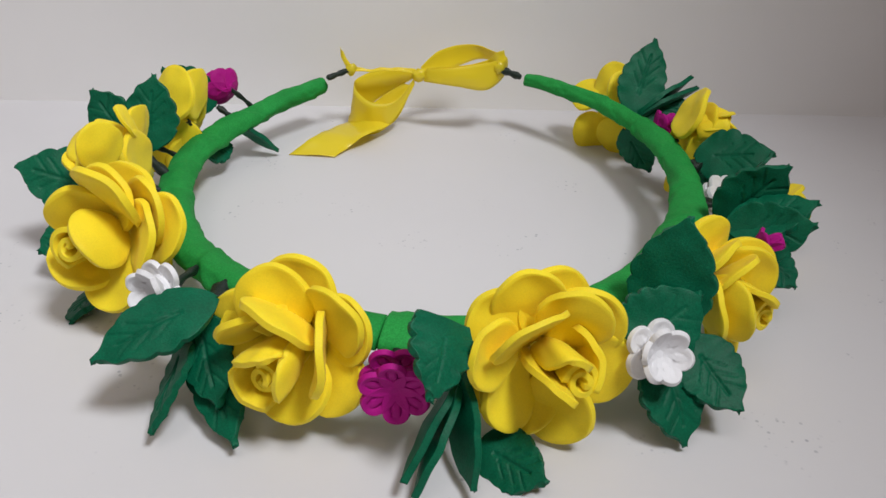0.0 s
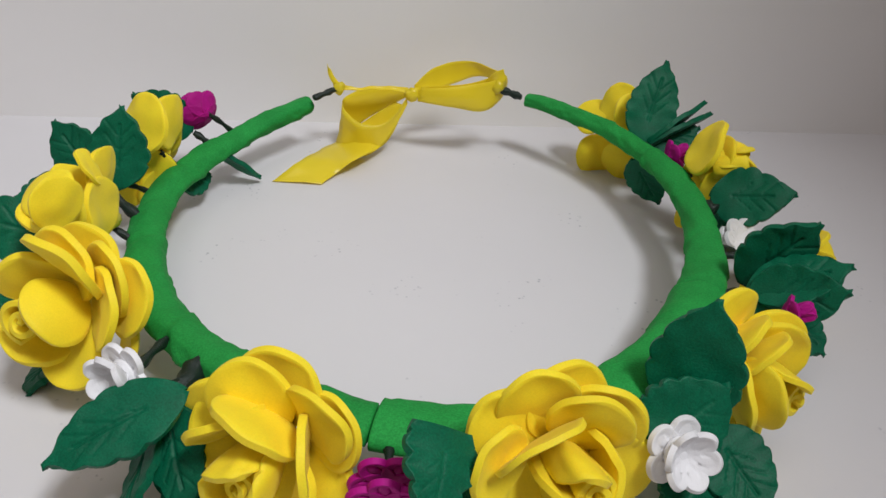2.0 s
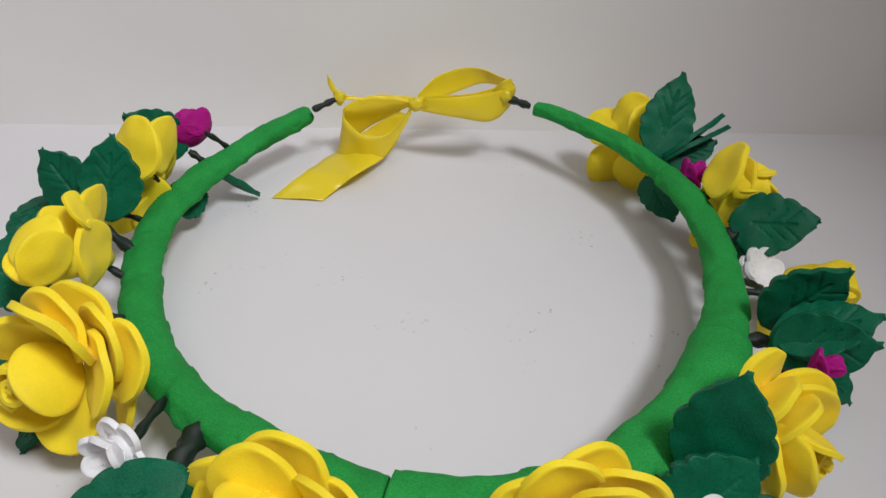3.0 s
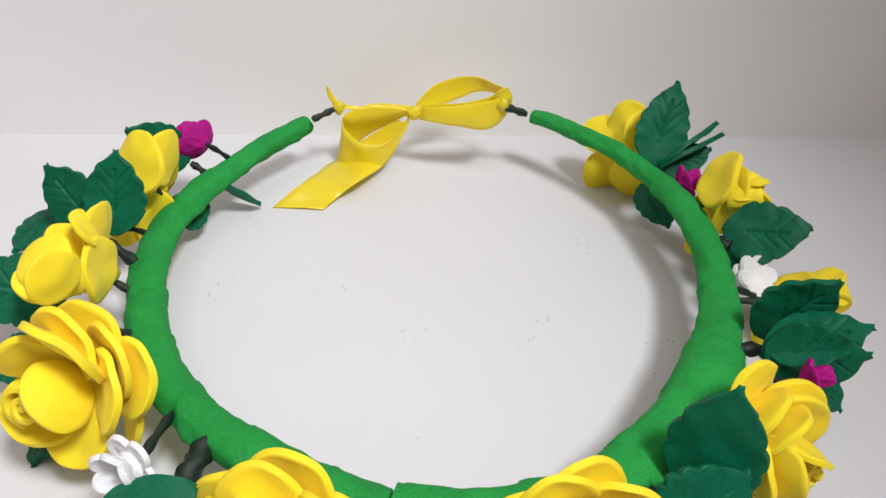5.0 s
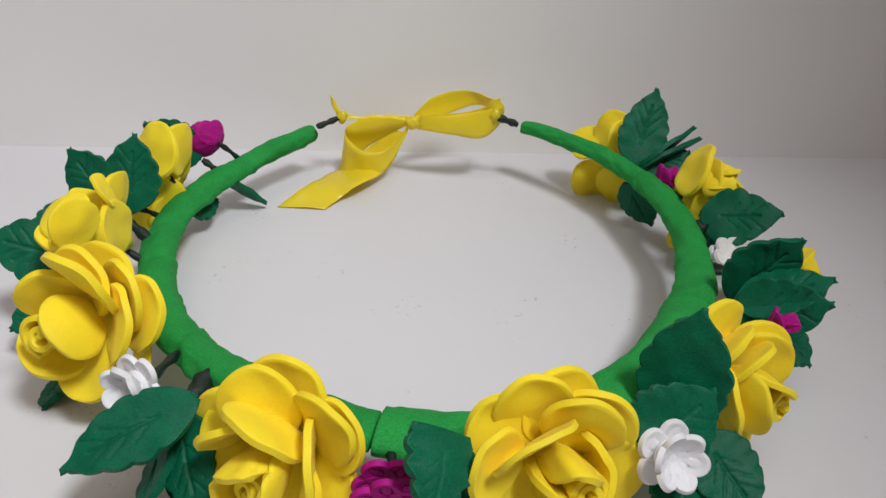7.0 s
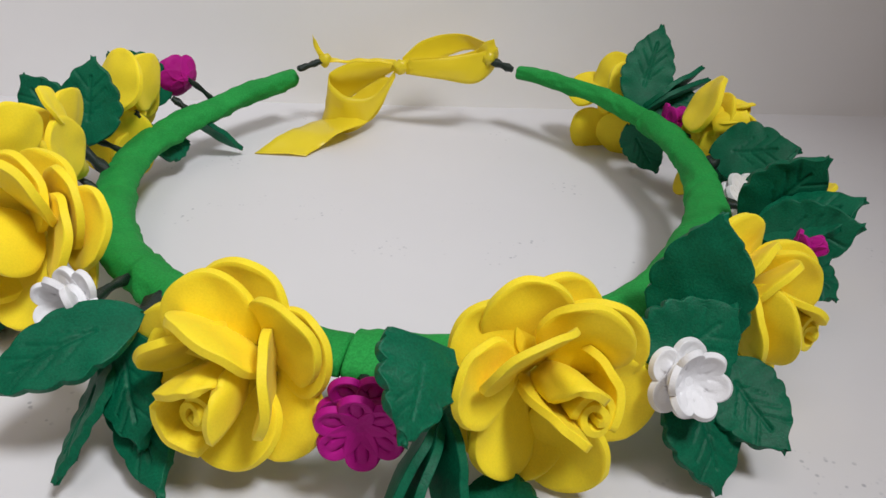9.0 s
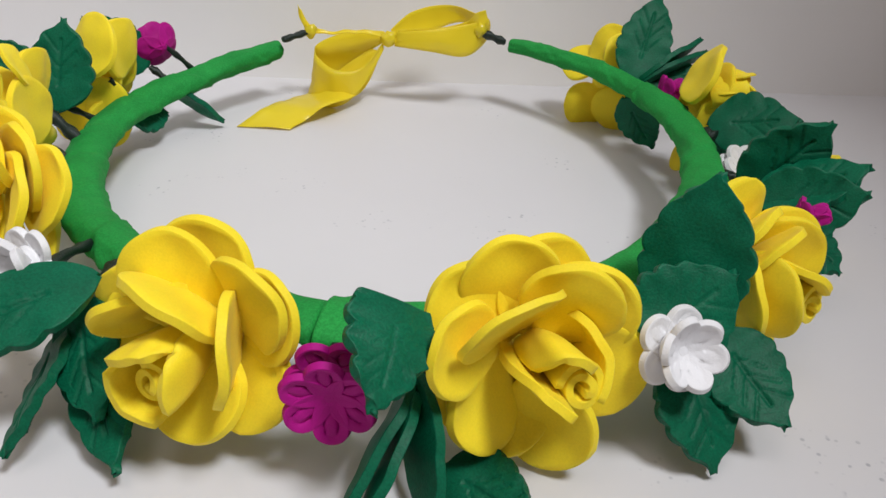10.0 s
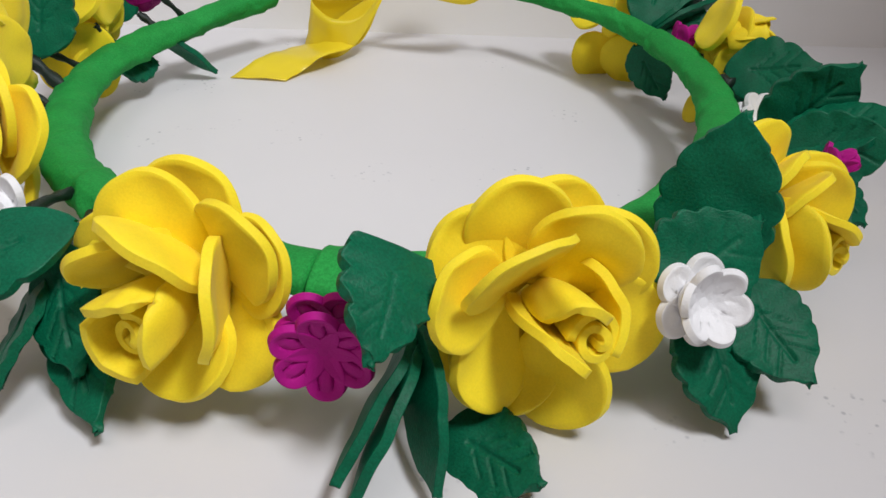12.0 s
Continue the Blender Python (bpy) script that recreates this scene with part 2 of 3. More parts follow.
def band_segment(d0, d1, proud, seed):
    """One foam strip wound round the band, with its overlaps and dents."""
    n = max(10, int(abs(d1 - d0) * 3.0))
    sides = 32
    bm = bmesh.new()
    rings = []
    for i in range(n + 1):
        f = i / n
        deg = d0 + (d1 - d0) * f
        p = ring_point(deg)
        d = (ring_point(deg + 0.5) - ring_point(deg - 0.5)).normalized()
        side = d.cross(Vector((0, 0, 1))).normalized()
        up = Vector((0, 0, 1))
        r0 = band_radius(deg) + proud
        flat = 0.80 - 0.24 * math.exp(-(deg / 50) ** 2)
        end = min(f, 1 - f) * n
        if end < 1:
            r0 *= 0.55 + 0.45 * end ** 0.5
        ring = []
        for k in range(sides):
            a = 2 * math.pi * k / sides
            fold = ((deg / 17.0 + a / (2 * math.pi) + seed) % 1.0)
            wind = 0.0008 * (1 - fold) ** 3 if fold > 0.05 else 0.0008 * fold / 0.05
            lump = 0.0010 * noise.noise(Vector((deg * 0.06, math.cos(a), math.sin(a) + seed))) + 0.0006 * noise.noise(Vector((deg * 0.30, 2 * math.cos(a), 2 * math.sin(a) + seed)))
            r = r0 + wind + lump
            ring.append(bm.verts.new(p + side * (r * math.cos(a)) + up * (r * flat * math.sin(a))))
        rings.append(ring)
    for a, b in zip(rings, rings[1:]):
        for k in range(sides):
            bm.faces.new((a[k], a[(k + 1) % sides], b[(k + 1) % sides], b[k]))
    for ring, p in ((rings[0], d0), (rings[-1], d1)):
        c = bm.verts.new(ring_point(p))
        for k in range(sides):
            bm.faces.new((ring[k], ring[(k + 1) % sides], c))
    part("band_strip", mesh_of("band_strip", bm, BAND), crown, label="bright green foam strip wound round the band")


band_segment(-152, 1, 0.0, 0.1)
band_segment(1, 66, 0.0014, 0.45)
band_segment(65, 117, -0.0004, 0.7)
band_segment(116, 154, -0.0011, 0.2)

# ---- petals, roses ----


def petal_mesh(cup, curl, wave, seed):
    """A round foam petal of length 2, its foot at the origin, growing along y, hollow towards z."""
    def shape(u, v):
        a, b = disc_uv(u, v)
        foot = 1 - 0.30 * max(0, -b) ** 1.5
        x, y = a * foot, b + 1
        w = noise.noise(Vector((a * 1.3 + seed, b * 1.3, seed * 2.1)))
        z = cup * (a * a * 0.9 + 0.35 * b * b) + curl * max(0, b) ** 2 + wave * w
        return Vector((x, y, z))
    return mesh_of("petal", slab(sheet(shape, 14, 14), 0.17), YELLOW)


PETALS = [petal_mesh(0.10, -0.06, 0.10, 1.0), petal_mesh(0.16, 0.02, 0.10, 2.3), petal_mesh(0.08, -0.12, 0.12, 4.1), petal_mesh(0.20, 0.03, 0.08, 5.7)]
CURLED = petal_mesh(0.30, 0.06, 0.06, 7.3)
made = {"petal": 0}


def petal(heart, centre, inner, tip, r, curled=False, deep=1.0):
    """A petal about a centre: inner is the way its hollow side looks, tip the way it grows."""
    z, y = Vector(inner).normalized(), Vector(tip)
    y = (y - z * y.dot(z)).normalized()
    m = Matrix((y.cross(z), y, z)).transposed().to_4x4()
    made["petal"] += 1
    k = made["petal"]
    m = Matrix.Translation(Vector(centre) - y * r) @ m @ Matrix.Diagonal((r, r * (0.97 + 0.02 * (k % 3)), r * deep, 1))
    return part("petal", CURLED if curled else PETALS[(k * 7 + k // 3) % 4], heart, heart.matrix_basis.inverted() @ m)


def rose_heart(base, axis, bud, radius, label="yellow foam rose with rounded petals"):
    """The rolled bud of a rose whose petals are set one by one; bud: the middle of its open end."""
    way = (Vector(axis).normalized() + (Vector(bud) - Vector(base)).normalized()).normalized()
    m = frame_of(Vector(bud) - way * 0.0125, way, (0, 0, 1))
    heart = part("rose", bud_mesh(1.7, 0.0125, 0.0009, radius * 0.80, radius * 900), crown, m, label, "roses of the headband")
    bm = tube(glide([base, Vector(base).lerp(Vector(bud), 0.3), Vector(base).lerp(Vector(bud), 0.55)], 6), [0.003, 0.004, 0.005, 0.005, 0.005, 0.004, 0.003], 10)
    part("core", mesh_of("core", bm, YELLOW), heart, m.inverted())
    return heart


def wrapper(heart, base, bud, a, m, b, bulge=0.0025):
    """A petal rolled round the bud: its rim runs from a over m to b, its foot sits at the base of the rose."""
    base, bud, a, m, b = (Vector(p) for p in (base, bud, a, m, b))
    axis = (bud - base).normalized()
    out = m - bud
    out = (out - axis * out.dot(axis)).normalized()
    foot = base.lerp(bud, 0.15) + out * 0.002

    def shape(u, v):
        f = (v + 1) / 2
        w = u * (1 - 0.10 * f ** 6)
        rim = m + (b - a) * (w / 2) + ((a + b) / 2 - m) * (w * w)
        low = foot + (rim - m) * 0.60
        lip = 0.0006 * noise.noise(Vector((u * 2 + bulge * 900, v, bud.x * 90)))
        return low.lerp(rim, f) + out * (bulge * math.sin(math.pi * min(1, f * 0.92)) * (1 - 0.4 * u * u) + lip)
    return part("petal", mesh_of("petal", slab(sheet(shape, 18, 14), 0.0017), YELLOW), heart, heart.matrix_basis.inverted())


def bud_mesh(turns, height, r0, r1, seed):
    """The rolled heart of a rose: a strip wound into a spiral along z."""
    def shape(u, v):
        s = (u + 1) / 2
        ang = s * turns * 2 * math.pi + seed
        f = (v + 1) / 2
        r = (r0 + (r1 - r0) * s) * (0.8 + 0.3 * f)
        top = height * (1.0 - 0.10 * s + 0.05 * math.sin(ang * 1.3))
        return Vector((r * math.cos(ang), r * math.sin(ang), top * f))
    return mesh_of("rose", slab(sheet(shape, 40, 5), 0.0015), YELLOW)


def far_petals(heart, base, axis, spin):
    """The open petals on the side of a rose that looks away."""
    base, z = Vector(base), Vector(axis).normalized()
    m = frame_of(base, z, (0, 0, 1), spin).to_3x3()
    for n, opened, r, h in ((5, 62, 0.0080, 0.004),):
        for k in range(n):
            a, t = 2 * math.pi * k / n, radians(opened)
            rad = m @ Vector((math.cos(a), math.sin(a), 0))
            grow = rad * math.sin(t) + z * math.cos(t)
            petal(heart, base + z * h + grow * r, z * math.sin(t) - rad * math.cos(t), grow, r)


heart = rose_heart((-0.0180, -0.1040, 0.0250), (-0.25, -0.97, -0.02), (-0.0254, -0.1212, 0.0232), 0.0043)
petal(heart, (-0.0185, -0.1031, 0.0373), (-0.25, -0.95, 0.15), (0.08, 0.10, 0.99), 0.0105)
petal(heart, (-0.0240, -0.1060, 0.0354), (-0.07, -0.99, 0.03), (-0.39, 0.05, 0.92), 0.0105)
petal(heart, (-0.0088, -0.1111, 0.0352), (-0.65, -0.73, -0.19), (0.54, -0.63, 0.56), 0.0099)
petal(heart, (-0.0062, -0.1090, 0.0309), (-0.65, -0.74, 0.18), (0.74, -0.57, 0.36), 0.0093)
petal(heart, (-0.0328, -0.0995, 0.0245), (-0.04, -0.99, 0.13), (-1.00, 0.03, -0.03), 0.0105)
petal(heart, (-0.0295, -0.1092, 0.0314), (0.47, -0.60, -0.65), (-0.59, -0.76, 0.28), 0.0102)
petal(heart, (-0.0206, -0.1128, 0.0365), (-0.49, -0.42, -0.77), (-0.17, -0.82, 0.55), 0.0108)
petal(heart, (-0.0111, -0.1171, 0.0293), (-1.00, -0.04, 0.07), (0.05, -0.96, 0.27), 0.0107)
petal(heart, (-0.0112, -0.1099, 0.0164), (-0.55, -0.76, 0.34), (0.52, -0.64, -0.57), 0.0099)
petal(heart, (-0.0190, -0.1128, 0.0158), (-0.34, -0.68, 0.65), (0.06, -0.70, -0.71), 0.0105)
petal(heart, (-0.0104, -0.1108, 0.0181), (-0.54, -0.74, 0.40), (0.58, -0.67, -0.46), 0.0108)
petal(heart, (-0.0307, -0.1032, 0.0230), (0.05, -0.65, 0.76), (-0.95, -0.26, -0.16), 0.0105)
wrapper(heart, (-0.0180, -0.1040, 0.0250), (-0.0256, -0.1229, 0.0232), (-0.0318, -0.1220, 0.0281), (-0.0247, -0.1250, 0.0311), (-0.0196, -0.1220, 0.0313), 0.003)
wrapper(heart, (-0.0180, -0.1040, 0.0250), (-0.0256, -0.1229, 0.0232), (-0.0319, -0.1210, 0.0265), (-0.0302, -0.1225, 0.0189), (-0.0226, -0.1245, 0.0171), 0.0025)
wrapper(heart, (-0.0180, -0.1040, 0.0250), (-0.0256, -0.1229, 0.0232), (-0.0190, -0.1195, 0.0323), (-0.0210, -0.1260, 0.0285), (-0.0206, -0.1265, 0.0207), 0.0046)
heart = rose_heart((0.0440, -0.0990, 0.0230), (0.35, -0.92, 0.15), (0.0511, -0.1215, 0.0284), 0.0054)
petal(heart, (0.0438, -0.1021, 0.0369), (0.41, -0.89, 0.18), (-0.25, 0.08, 0.97), 0.0106)
petal(heart, (0.0376, -0.1065, 0.0404), (0.29, -0.93, -0.23), (-0.37, -0.33, 0.87), 0.0096)
petal(heart, (0.0319, -0.1087, 0.0349), (0.43, -0.90, 0.07), (-0.77, -0.33, 0.55), 0.0106)
petal(heart, (0.0531, -0.1021, 0.0331), (-0.21, -0.97, -0.12), (0.69, -0.23, 0.68), 0.0105)
petal(heart, (0.0488, -0.1092, 0.0373), (-0.13, -0.95, -0.27), (0.34, -0.30, 0.89), 0.0098)
petal(heart, (0.0376, -0.1167, 0.0379), (0.57, -0.59, -0.57), (-0.26, -0.79, 0.56), 0.0108, deep=0.75)
petal(heart, (0.0295, -0.1169, 0.0323), (0.74, -0.66, 0.12), (-0.66, -0.68, 0.31), 0.0092)
petal(heart, (0.0351, -0.1120, 0.0173), (0.79, -0.50, 0.36), (-0.40, -0.86, -0.32), 0.0106)
petal(heart, (0.0347, -0.1053, 0.0125), (0.28, -0.88, 0.38), (-0.56, -0.47, -0.68), 0.0105)
petal(heart, (0.0478, -0.1109, 0.0115), (-0.51, -0.84, 0.18), (0.44, -0.43, -0.79), 0.0103)
petal(heart, (0.0381, -0.1074, 0.0124), (0.03, -0.73, 0.68), (-0.35, -0.65, -0.68), 0.0106)
petal(heart, (0.0568, -0.1045, 0.0206), (-0.17, -0.98, 0.13), (0.94, -0.20, -0.28), 0.0107)
wrapper(heart, (0.0440, -0.0990, 0.0230), (0.0511, -0.1215, 0.0284), (0.0422, -0.1190, 0.0288), (0.0476, -0.1235, 0.0352), (0.0531, -0.1215, 0.0315), 0.0035)
wrapper(heart, (0.0440, -0.0990, 0.0230), (0.0511, -0.1215, 0.0284), (0.0489, -0.1120, 0.0371), (0.0548, -0.1170, 0.0318), (0.0533, -0.1215, 0.0238), 0.003)
wrapper(heart, (0.0440, -0.0990, 0.0230), (0.0511, -0.1215, 0.0284), (0.0378, -0.1165, 0.0294), (0.0442, -0.1255, 0.0299), (0.0500, -0.1280, 0.0269), 0.0028)
heart = rose_heart((-0.0840, -0.0580, 0.0250), (-0.45, -0.88, 0.15), (-0.0885, -0.0825, 0.0335), 0.0072)
petal(heart, (-0.0811, -0.0664, 0.0409), (-0.47, -0.88, 0.08), (0.38, -0.12, 0.92), 0.0110)
petal(heart, (-0.0772, -0.0633, 0.0402), (-0.43, -0.90, 0.06), (0.46, -0.16, 0.87), 0.0109)
petal(heart, (-0.0779, -0.0731, 0.0457), (-0.50, -0.68, -0.53), (0.16, -0.68, 0.72), 0.0118)
petal(heart, (-0.0686, -0.0701, 0.0399), (-0.71, -0.70, 0.06), (0.59, -0.53, 0.61), 0.0103)
petal(heart, (-0.0653, -0.0714, 0.0348), (-0.64, -0.67, 0.38), (0.76, -0.52, 0.38), 0.0105)
petal(heart, (-0.0698, -0.0754, 0.0340), (-0.83, -0.50, 0.26), (0.56, -0.73, 0.38), 0.0110)
petal(heart, (-0.0671, -0.0680, 0.0208), (-0.87, -0.43, 0.25), (0.43, -0.90, -0.08), 0.0105)
petal(heart, (-0.0792, -0.0751, 0.0203), (-0.39, -0.56, 0.73), (0.36, -0.83, -0.43), 0.0109)
petal(heart, (-0.0892, -0.0679, 0.0371), (0.24, -0.86, -0.45), (-0.34, -0.51, 0.79), 0.0108)
petal(heart, (-0.0790, -0.0785, 0.0359), (-0.76, 0.11, -0.64), (-0.25, -0.96, 0.13), 0.0094, True)
petal(heart, (-0.0893, -0.0713, 0.0229), (0.28, -0.29, 0.91), (-0.37, -0.91, -0.18), 0.0108)
heart = rose_heart((0.0950, -0.0700, 0.0260), (0.56, -0.83, 0.08), (0.1057, -0.0850, 0.0242), 0.0060)
petal(heart, (0.0894, -0.0706, 0.0370), (0.67, -0.74, 0.08), (-0.33, -0.19, 0.92), 0.0106)
petal(heart, (0.0897, -0.0755, 0.0356), (0.74, -0.43, -0.52), (-0.05, -0.80, 0.60), 0.0102)
petal(heart, (0.1020, -0.0694, 0.0292), (0.03, -0.96, 0.27), (0.91, 0.14, 0.40), 0.0106)
petal(heart, (0.1019, -0.0713, 0.0299), (-0.13, -0.98, -0.15), (0.86, -0.19, 0.48), 0.0103)
petal(heart, (0.0945, -0.0780, 0.0342), (0.64, -0.39, -0.67), (0.10, -0.81, 0.58), 0.0092)
petal(heart, (0.1008, -0.0804, 0.0310), (-0.43, -0.33, -0.84), (0.35, -0.92, 0.19), 0.0088)
petal(heart, (0.0933, -0.0855, 0.0264), (0.80, 0.59, 0.12), (0.57, -0.81, 0.14), 0.0100, True)
petal(heart, (0.0896, -0.0831, 0.0253), (0.97, 0.14, 0.21), (0.13, -0.99, 0.07), 0.0104)
petal(heart, (0.0975, -0.0775, 0.0120), (0.68, -0.54, 0.52), (0.25, -0.49, -0.83), 0.0090)
heart = rose_heart((-0.0914, -0.0189, 0.0260), (-0.97, -0.20, 0.10), (-0.0971, -0.0504, 0.0451), 0.0060)
petal(heart, (-0.0874, -0.0321, 0.0374), (-1.00, 0.09, -0.00), (-0.09, -0.99, 0.11), 0.0102)
petal(heart, (-0.0901, -0.0211, 0.0435), (-0.99, 0.02, 0.14), (-0.11, -0.81, -0.58), 0.0090)
petal(heart, (-0.0897, -0.0292, 0.0503), (-0.88, -0.25, -0.42), (0.39, -0.90, -0.21), 0.0060)
petal(heart, (-0.0956, -0.0299, 0.0419), (-0.88, 0.11, -0.46), (-0.11, -0.99, -0.01), 0.0091)
petal(heart, (-0.0964, -0.0424, 0.0481), (0.19, 0.48, -0.85), (-0.42, -0.74, -0.52), 0.0083)
petal(heart, (-0.0979, -0.0434, 0.0419), (-0.20, 0.19, -0.96), (-0.79, -0.61, 0.04), 0.0075)
petal(heart, (-0.0934, -0.0353, 0.0325), (-0.49, 0.65, 0.59), (-0.76, -0.65, 0.09), 0.0063)
petal(heart, (-0.0875, -0.0538, 0.0514), (-0.84, 0.55, -0.03), (-0.54, -0.83, -0.18), 0.0078)
heart = rose_heart((-0.0916, 0.0297, 0.0270), (-0.76, 0.65, 0.00), (-0.1042, 0.0365, 0.0219), 0.0060)
petal(heart, (-0.0957, 0.0249, 0.0399), (0.44, 0.74, -0.50), (-0.11, -0.51, -0.86), 0.0114)
petal(heart, (-0.0895, 0.0337, 0.0369), (-0.98, 0.16, 0.07), (-0.17, -0.71, -0.68), 0.0108)
petal(heart, (-0.0964, 0.0241, 0.0195), (-0.29, 0.94, 0.15), (-0.30, -0.24, 0.92), 0.0105)
petal(heart, (-0.1014, 0.0213, 0.0174), (-0.82, 0.56, 0.03), (0.33, 0.43, 0.84), 0.0100)
petal(heart, (-0.0941, 0.0283, 0.0128), (-0.90, 0.43, 0.01), (-0.01, -0.05, 1.00), 0.0103)
far_petals(heart, (-0.0916, 0.0297, 0.0270), (-0.75, 0.64, 0.0), 20)
heart = rose_heart((0.0851, 0.0850, 0.0215), (0.62, 0.78, 0.05), (0.0924, 0.0974, 0.0164), 0.0060)
petal(heart, (0.0769, 0.0912, 0.0253), (0.42, 0.54, -0.73), (0.81, -0.59, 0.04), 0.0087)
petal(heart, (0.0868, 0.0842, 0.0320), (0.71, 0.61, -0.35), (0.06, -0.56, -0.83), 0.0114)
petal(heart, (0.0930, 0.0807, 0.0311), (-0.39, 0.87, -0.29), (-0.52, -0.47, -0.71), 0.0103)
petal(heart, (0.0809, 0.0892, 0.0076), (-0.08, 1.00, -0.07), (0.69, 0.11, 0.71), 0.0096)
petal(heart, (0.0917, 0.0818, 0.0089), (0.32, 0.94, 0.04), (-0.28, 0.05, 0.96), 0.0097)
heart = rose_heart((0.1079, 0.0377, 0.0270), (0.97, 0.22, 0.11), (0.1237, 0.0264, 0.0372), 0.0060)
petal(heart, (0.1080, 0.0304, 0.0405), (0.89, 0.02, -0.47), (0.27, -0.78, 0.57), 0.0110)
petal(heart, (0.1113, 0.0305, 0.0293), (0.41, 0.91, 0.10), (0.81, -0.41, 0.41), 0.0095)
petal(heart, (0.1167, 0.0290, 0.0392), (0.27, 0.27, -0.92), (0.84, -0.54, 0.09), 0.0072)
petal(heart, (0.1210, 0.0267, 0.0419), (0.26, -0.14, -0.96), (0.34, -0.91, 0.23), 0.0033)
petal(heart, (0.1211, 0.0258, 0.0339), (0.43, 0.88, 0.18), (0.48, -0.39, 0.79), 0.0063)
petal(heart, (0.1097, 0.0394, 0.0077), (0.88, 0.23, -0.42), (0.41, 0.06, 0.91), 0.0064)
petal(heart, (0.1156, 0.0265, 0.0260), (-0.01, 0.99, 0.17), (0.71, -0.11, 0.70), 0.0081)
petal(heart, (0.1135, 0.0308, 0.0369), (0.80, 0.33, -0.52), (0.56, -0.71, 0.43), 0.0085)
heart = rose_heart((0.1227, -0.0100, 0.0108), (0.93, -0.10, 0.36), (0.1422, -0.0062, 0.0197), 0.0050)
petal(heart, (0.1214, -0.0109, 0.0083), (0.93, 0.06, -0.36), (0.37, 0.00, 0.93), 0.0083)
petal(heart, (0.1256, -0.0081, 0.0192), (0.71, -0.11, -0.68), (0.66, -0.23, 0.72), 0.0109)
petal(heart, (0.1360, -0.0064, 0.0243), (0.55, -0.20, -0.81), (0.48, -0.72, 0.50), 0.0081)
petal(heart, (0.1419, -0.0075, 0.0224), (-0.32, 0.49, -0.81), (-0.33, -0.86, -0.39), 0.0054)
petal(heart, (0.1404, -0.0082, 0.0172), (0.17, 0.97, 0.18), (0.40, -0.23, 0.89), 0.0067)
petal(heart, (0.1307, -0.0089, 0.0115), (0.06, 0.99, 0.07), (0.77, -0.09, 0.63), 0.0103)

# ---- small blossoms ----


def blossom_petal_mesh(mat, bend, mark=0.026):
    def shape(u, v):
        a, b = disc_uv(u, v)
        x, y = a * 0.54 * (0.82 + 0.18 * b), 0.68 * (b + 1) - 0.14
        z = bend * (y * 0.55) ** 2 + 0.20 * a * a * 0.4
        drop = math.exp(-((math.hypot(a * 0.9, (b - 0.25) * 0.75) - 0.36) / 0.10) ** 2)
        return Vector((x, y, z - mark * drop))
    return mesh_of("petal", slab(sheet(shape, 14, 16), 0.20), mat)


BLOSSOM = {"white": [blossom_petal_mesh(WHITE, 0.75), blossom_petal_mesh(WHITE, 0.25)], "magenta": [blossom_petal_mesh(PINK, 0.75), blossom_petal_mesh(PINK, 0.25, 0.050)]}


def blossom(base, axis, colour, size, spin=0.0, count=6, back=5, closed=0.0, flat=False, wide=1.0, gap=0.24, label=""):
    """A small two-layered foam blossom; size is its petals' reach."""
    mat = WHITE if colour == "white" else PINK
    bm = bmesh.new()
    bmesh.ops.create_uvsphere(bm, u_segments=14, v_segments=8, radius=size * (0.36 if flat else 0.5), matrix=Matrix.Diagonal((1, 1, 0.30, 1)))
    heart = part("blossom", mesh_of("blossom", bm, mat), crown, frame_of(base, axis, (0, 0, 1), spin), label or colour + " foam blossom with cut petals", colour + " blossoms")
    s = size / 1.24
    for layer, n, tilt, drop in ((0, count, (8 if flat else 26) + closed, 0.0), (1, back, 8 + closed * 0.7, -gap * size)):
        for k in range(n):
            m = Matrix.Translation((0, 0, drop)) @ Matrix.Rotation(2 * math.pi * (k + 0.5 * layer) / n, 4, "Z") @ Matrix.Rotation(radians(tilt), 4, "X")
            part("petal", BLOSSOM[colour][1 if flat else layer], heart, m @ Matrix.Diagonal((s * wide * (6 / n if n < 6 else 1), s, s, 1)))
    return heart


blossom((-0.0580, -0.0950, 0.0298), (-0.45, -0.80, 0.20), "white", 0.0088, 10, wide=0.95, closed=0, gap=0.22)
blossom((0.0712, -0.1062, 0.0268), (0.30, -0.82, 0.40), "white", 0.0089, 12, wide=0.96, closed=-2, gap=0.26)
blossom((0.1170, 0.0010, 0.0190), (0.30, -0.55, 0.75), "white", 0.0086, 20, back=6, flat=True, closed=10)
blossom((0.0068, -0.1205, 0.0230), (0.0, -0.98, 0.0), "magenta", 0.0095, 5, flat=True, closed=4, wide=1.02, back=6, gap=0.62)
blossom((-0.0840, 0.0545, 0.0330), (-0.80, 0.60, 0.10), "magenta", 0.0096, 12, closed=25)
blossom((0.1100, -0.0595, 0.0326), (0.90, -0.10, 0.45), "magenta", 0.0066, 0, closed=35)
blossom((-0.1039, -0.0303, 0.0240), (-0.80, -0.30, 0.40), "magenta", 0.0062, 0, closed=30)
blossom((0.1020, 0.0480, 0.0270), (0.90, 0.20, 0.30), "magenta", 0.0080, 0, closed=25)

# ---- leaves ----


